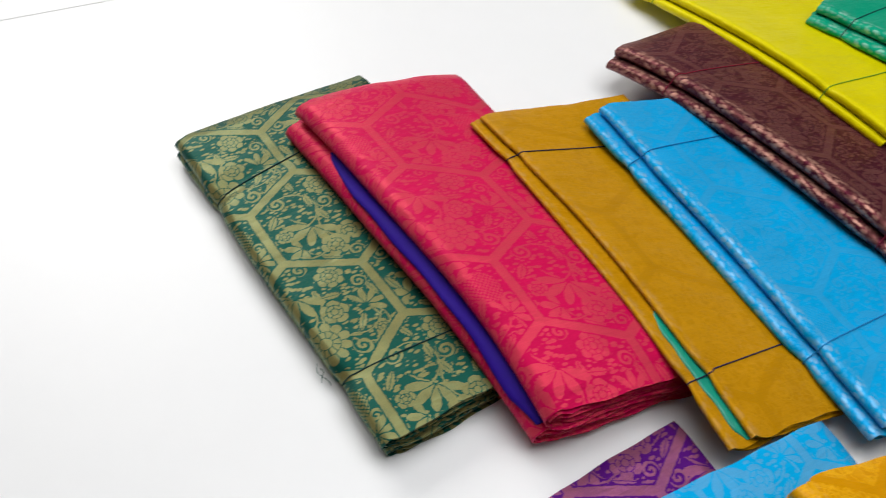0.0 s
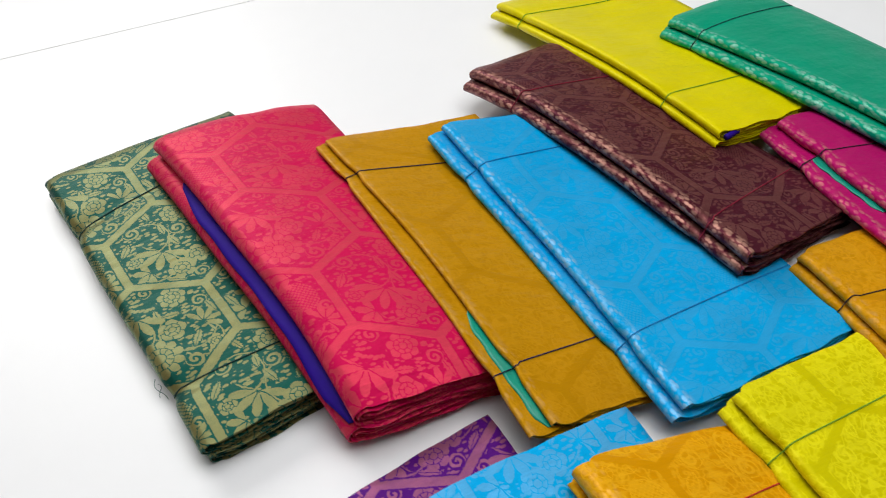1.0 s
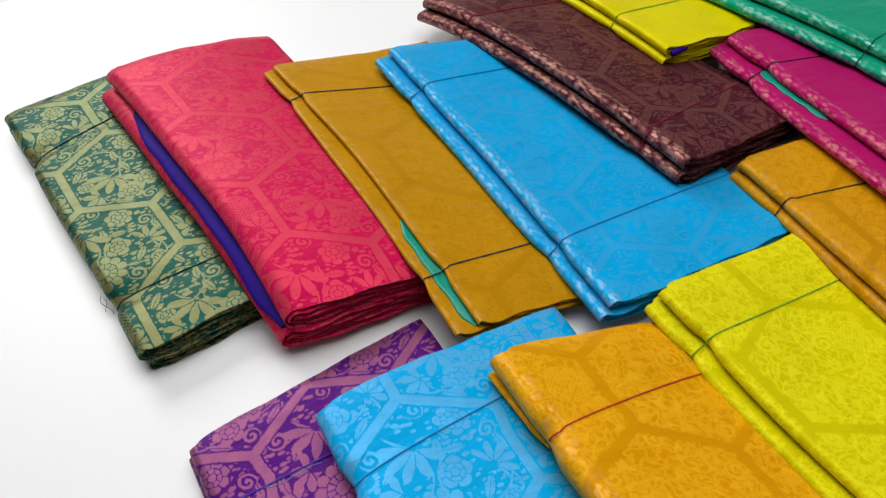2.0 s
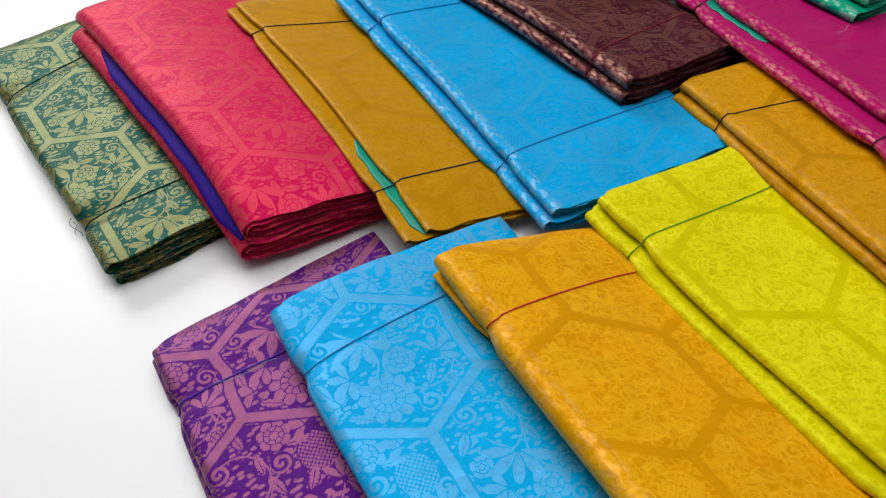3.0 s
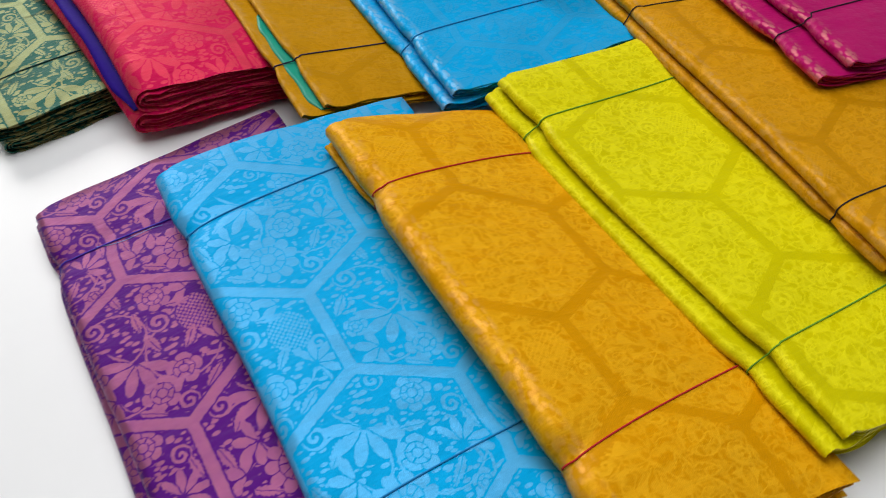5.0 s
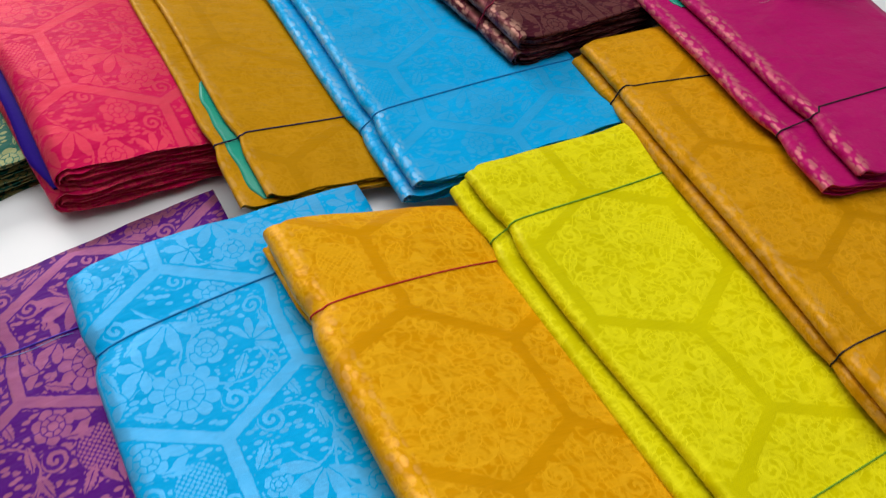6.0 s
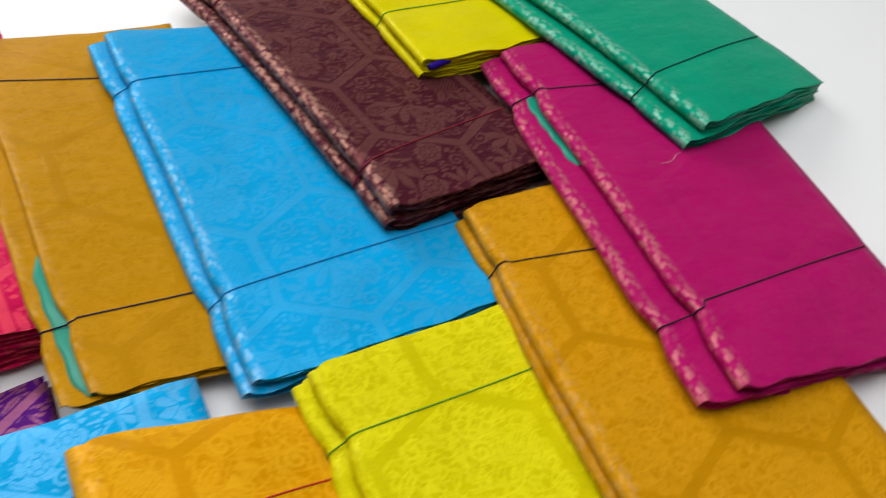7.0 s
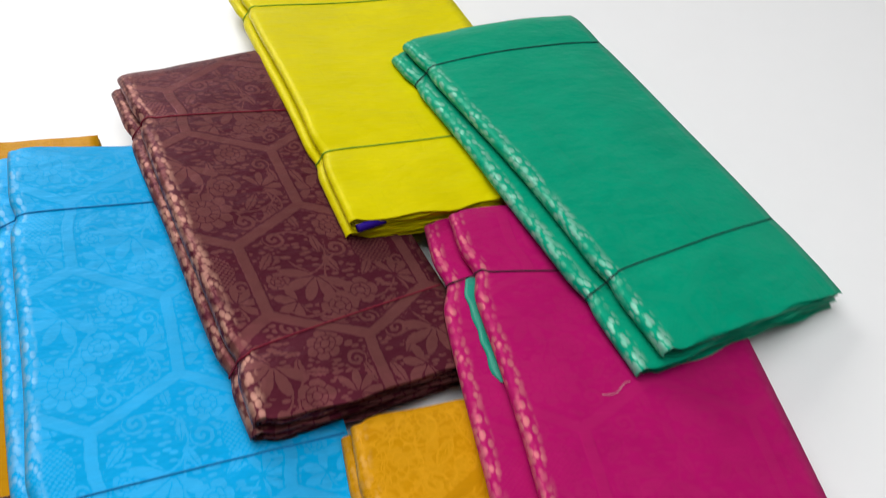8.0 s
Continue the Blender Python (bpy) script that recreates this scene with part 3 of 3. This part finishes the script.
EMERALD_CLOTH = plain("emerald_silk", (0.0, 0.27, 0.18), 0.4, 0.2, 160, 0.0004)

saree("dark bottle-green silk saree with a dense dull-gold hexagon brocade", ((-0.2165, 0.76), (-0.0252, 0.8926), (0.043, 0.3986), (0.2347, 0.5305)), (0.0381, 0.0343, 0.0284, 0.0318), 0.0338,
      silk("bottle_green_brocade", (0.004, 0.038, 0.028), (0.25, 0.20, 0.065), (0.0152, 0.0807), 0.4),
      ((0.243, 0.166), (0.821, 0.87)), TEAL_THREAD, "dark green tying thread", (-0.0006, -0.0044), 0.0, 1)
saree("rose-pink silk saree with coral hexagon brocade and an indigo inner border", ((-0.0941, 0.7652), (0.0887, 0.862), (0.1638, 0.4071), (0.3465, 0.4909)), (0.0736, 0.0618, 0.0464, 0.0453), 0.0488,
      silk("rose_pink_brocade", (0.56, 0.004, 0.072), (0.63, 0.090, 0.088), (0.0307, 0.2186), 0.4, 0.58),
      (), None, "", (0.0123, 0.0091), 0.006, 2, (INDIGO_CLOTH, 0.16, 0.972, 0.0135, "indigo blue inner border"))
saree("mustard-gold silk saree with a green inner border, tied with navy thread", ((0.1009, 0.7572), (0.2829, 0.8525), (0.3161, 0.3948), (0.4963, 0.4866)), (0.0842, 0.0346, 0.0504, 0.0086), 0.0155,
      silk("mustard_brocade", (0.45, 0.205, 0.001), (0.50, 0.25, 0.004), (0.03, 0.1), 0.2, 0.14, 0.4, 0.3, 0.02, 0.26),
      ((0.1717, 0.1847), (0.8469, 0.8169)), NAVY_THREAD, "navy tying thread", (0.0116, 0.0212), 0.003, 3, (EMERALD_CLOTH, 0.68, 0.985, 0.009, "emerald green inner border"))
saree("sky-blue silk saree with faint hexagon brocade, tied with blue thread", ((0.2231, 0.7797), (0.4237, 0.8885), (0.4411, 0.4132), (0.6409, 0.5259)), (0.0849, 0.0271, 0.0483, 0.0245), 0.0264,
      silk("sky_blue_brocade", (0.0, 0.335, 0.69), (0.10, 0.40, 0.68), (0.0392, 0.2179), 0.55, 0.32, 0.42, 0.8),
      ((0.1905, 0.1741), (0.7926, 0.7756)), BLUE_THREAD, "blue tying thread", (0.0175, 0.0106), 0.002, 4)
saree("dark maroon silk saree with copper brocade, lying across a blue one", ((0.2641, 0.9139), (0.4149, 1.0252), (0.5345, 0.5728), (0.6864, 0.684)), (0.0623, 0.0424, 0.0638, 0.0292), 0.0335,
      silk("maroon_brocade", (0.050, 0.007, 0.014), (0.30, 0.125, 0.10), (0.0318, 0.202), 0.7, 0.40, 0.42, 0.85, 0.0, 0.0, (0.50, 0.27, 0.20)),
      ((0.2115, 0.2715), (0.8615, 0.8081)), WINE_THREAD, "dark red tying thread", (0.0103, 0.0053), 0.002, 5)
saree("plain bright yellow silk saree with open layers, tied with green thread", ((0.3068, 1.1146), (0.5045, 1.2354), (0.5502, 0.7632), (0.7475, 0.8867)), (0.0386, 0.0192, 0.0621, 0.041), 0.026,
      silk("bright_yellow_silk", (0.66, 0.57, 0.0), (0.68, 0.60, 0.005), (0.03, 0.1), 0.1, 0.25, 0.38),
      ((0.1499, 0.2109), (0.7831, 0.7889)), GREEN_THREAD, "green tying thread", (0.0099, 0.0055), 0.0, 6, gap=0.3, roll=INDIGO_CLOTH)
saree("violet silk saree with pink-bronze hexagon brocade, tied with violet thread", ((0.0913, 0.3124), (0.2811, 0.4402), (0.3117, -0.0823), (0.5018, 0.0453)), (0.0266, 0.0235, 0.0268, 0.0278), 0.0234,
      silk("violet_brocade", (0.064, 0.005, 0.13), (0.31, 0.10, 0.14), (-0.0219, 0.0804), 0.35),
      ((0.1528, 0.2), (0.803, 0.803)), VIOLET_THREAD, "violet tying thread", (0.0022, 0.0113), 0.0, 7)
saree("bright sky-blue silk saree with pale hexagon brocade, tied with blue thread", ((0.2066, 0.3259), (0.4007, 0.4368), (0.408, -0.0417), (0.6022, 0.069)), (0.0616, 0.024, 0.0407, 0.0242), 0.0246,
      silk("bright_blue_brocade", (0.0, 0.35, 0.71), (0.13, 0.41, 0.70), (0.0547, 0.1016), 0.3, 0.78),
      ((0.1757, 0.1339), (0.8107, 0.7895)), BLUE_THREAD, "blue tying thread", (-0.0056, -0.0087), 0.0, 8, split=0.2)
saree("orange-gold silk saree with tone-on-tone brocade, tied with red thread", ((0.3357, 0.3544), (0.4836, 0.4156), (0.5512, -0.0033), (0.6993, 0.0579)), (0.0617, 0.0272, 0.0496, 0.0244), 0.0328,
      silk("orange_gold_brocade", (0.63, 0.265, 0.0), (0.74, 0.39, 0.006), (0.0536, 0.174), 0.15, 0.16, 0.38, 0.55, 0.04, 0.42, (0.78, 0.40, 0.10)),
      ((0.2064, 0.1518), (0.8223, 0.749)), RED_THREAD, "red tying thread", (0.0032, -0.0138), 0.0, 9, split=0.2)
saree("chartreuse silk saree with tone-on-tone hexagon brocade, tied with green thread", ((0.4716, 0.4282), (0.6458, 0.5243), (0.6779, 0.0658), (0.8499, 0.1609)), (0.0353, 0.0287, 0.0566, 0.0306), 0.0285,
      silk("chartreuse_brocade", (0.57, 0.50, 0.0), (0.69, 0.64, 0.006), (0.0093, 0.2385), 0.1, 0.16, 0.38, None, 0.04, 0.42),
      ((0.1516, 0.1505), (0.8106, 0.7949)), GREEN_THREAD, "green tying thread", (0.013, 0.0148), 0.002, 10, cinch=0.006)
saree("amber-gold silk saree with a folded copper selvedge, tied with black thread", ((0.5861, 0.6062), (0.7802, 0.7015), (0.7594, 0.2069), (0.9543, 0.3008)), (0.0317, 0.0307, 0.0652, 0.03), 0.0286,
      silk("amber_brocade", (0.52, 0.225, 0.001), (0.56, 0.28, 0.004), (0.0314, 0.2355), 0.2, 0.16, 0.4, 0.3, 0.05, 0.4),
      ((0.1669, 0.2413), (0.8535, 0.8387)), BLACK_THREAD, "black tying thread", (0.0064, 0.0003), 0.002, 11)
saree("magenta silk saree with copper selvedge folds, tied with black thread", ((0.6045, 0.8032), (0.8215, 0.8913), (0.7667, 0.4077), (0.9773, 0.494)), (0.0463, 0.0263, 0.0579, 0.0224), 0.0261,
      silk("magenta_brocade", (0.40, 0.005, 0.115), (0.50, 0.09, 0.12), (0.04, 0.15), 0.35, 0.07, 0.42, 0.8, 0.0, 0.0, (0.60, 0.20, 0.20)),
      ((0.1659, 0.207), (0.8282, 0.7562)), BLACK_THREAD, "black tying thread", (0.0208, 0.0303), 0.004, 12, (EMERALD_CLOTH, 0.16, 0.40, 0.006, "emerald green inner border"), cinch=0.007)
saree("sea-green silk saree with pale glints on its woven selvedge, laid over two others", ((0.5249, 1.0095), (0.6959, 1.1445), (0.7946, 0.673), (0.955, 0.8063)), (0.0652, 0.0341, 0.0747, 0.0284), 0.0287,
      silk("sea_green_silk", (0.0, 0.29, 0.165), (0.17, 0.40, 0.30), (0.04, 0.1), 0.3, 0.03, 0.42, 0.75, 0.0, 0.0, (0.30, 0.56, 0.45)),
      ((0.127, 0.1423), (0.8174, 0.7922)), TEAL_THREAD, "dark teal tying thread", (0.0111, 0.0211), 0.002, 13)


# ---- loose fibres on the cloths ----
FIBRE_GREEN = thread_mat("green_fibre", (0.02, 0.12, 0.10))
FIBRE_PALE = thread_mat("pale_fibre", (0.55, 0.42, 0.40))
FIBRE_BLUE = thread_mat("pale_blue_fibre", (0.15, 0.38, 0.70))


def fibre(label, start, end, rise, curl, mat, thick=0.00022):
    """A stray thread that lies in a shallow arc between two points."""
    a, b = np.array(start, float), np.array(end, float)
    t = np.linspace(0, 1, 24)[:, None]
    side = np.cross(b - a, (0, 0, 1.0))
    path = a + (b - a) * t + np.array([0, 0, rise]) * np.sin(math.pi * t) + side * curl * np.sin(math.pi * 1.6 * t)
    thing = tagged(new("loose_fibre"), label, "fibre")
    thing.location = start
    bpy.context.view_layer.update()
    ob = tube("strand", path, thick, mat, thing, sides=5)
    ob.matrix_parent_inverse = thing.matrix_world.inverted()
    return thing


def on_cloth(k, s, t, up=0.0006):
    """A point on the top of the k-th saree, at fractions across and along it."""
    cloth = PILES[k]
    return cloth.place(np.array([s * cloth.w]), np.array([t * cloth.l]), np.array([1.0]))[0] + (0, 0, up)


fibre("fine pale blue loose thread on a violet saree", on_cloth(6, 0.17, 0.158), on_cloth(6, 0.40, 0.185), 0.0004, 0.05, FIBRE_BLUE)
fibre("fine pale loose thread on a magenta saree", on_cloth(11, 0.41, 0.462), on_cloth(11, 0.52, 0.448), 0.0015, 0.12, FIBRE_PALE)
fibre("frayed green loose thread beside a bottle-green saree", (-0.030, 0.490, 0.011), (-0.019, 0.472, 0.0012), 0.001, 0.15, FIBRE_GREEN, 0.0003)
fibre("frayed green loose thread beside a bottle-green saree", (-0.027, 0.486, 0.009), (-0.023, 0.477, 0.0012), 0.001, -0.2, FIBRE_GREEN, 0.0003)
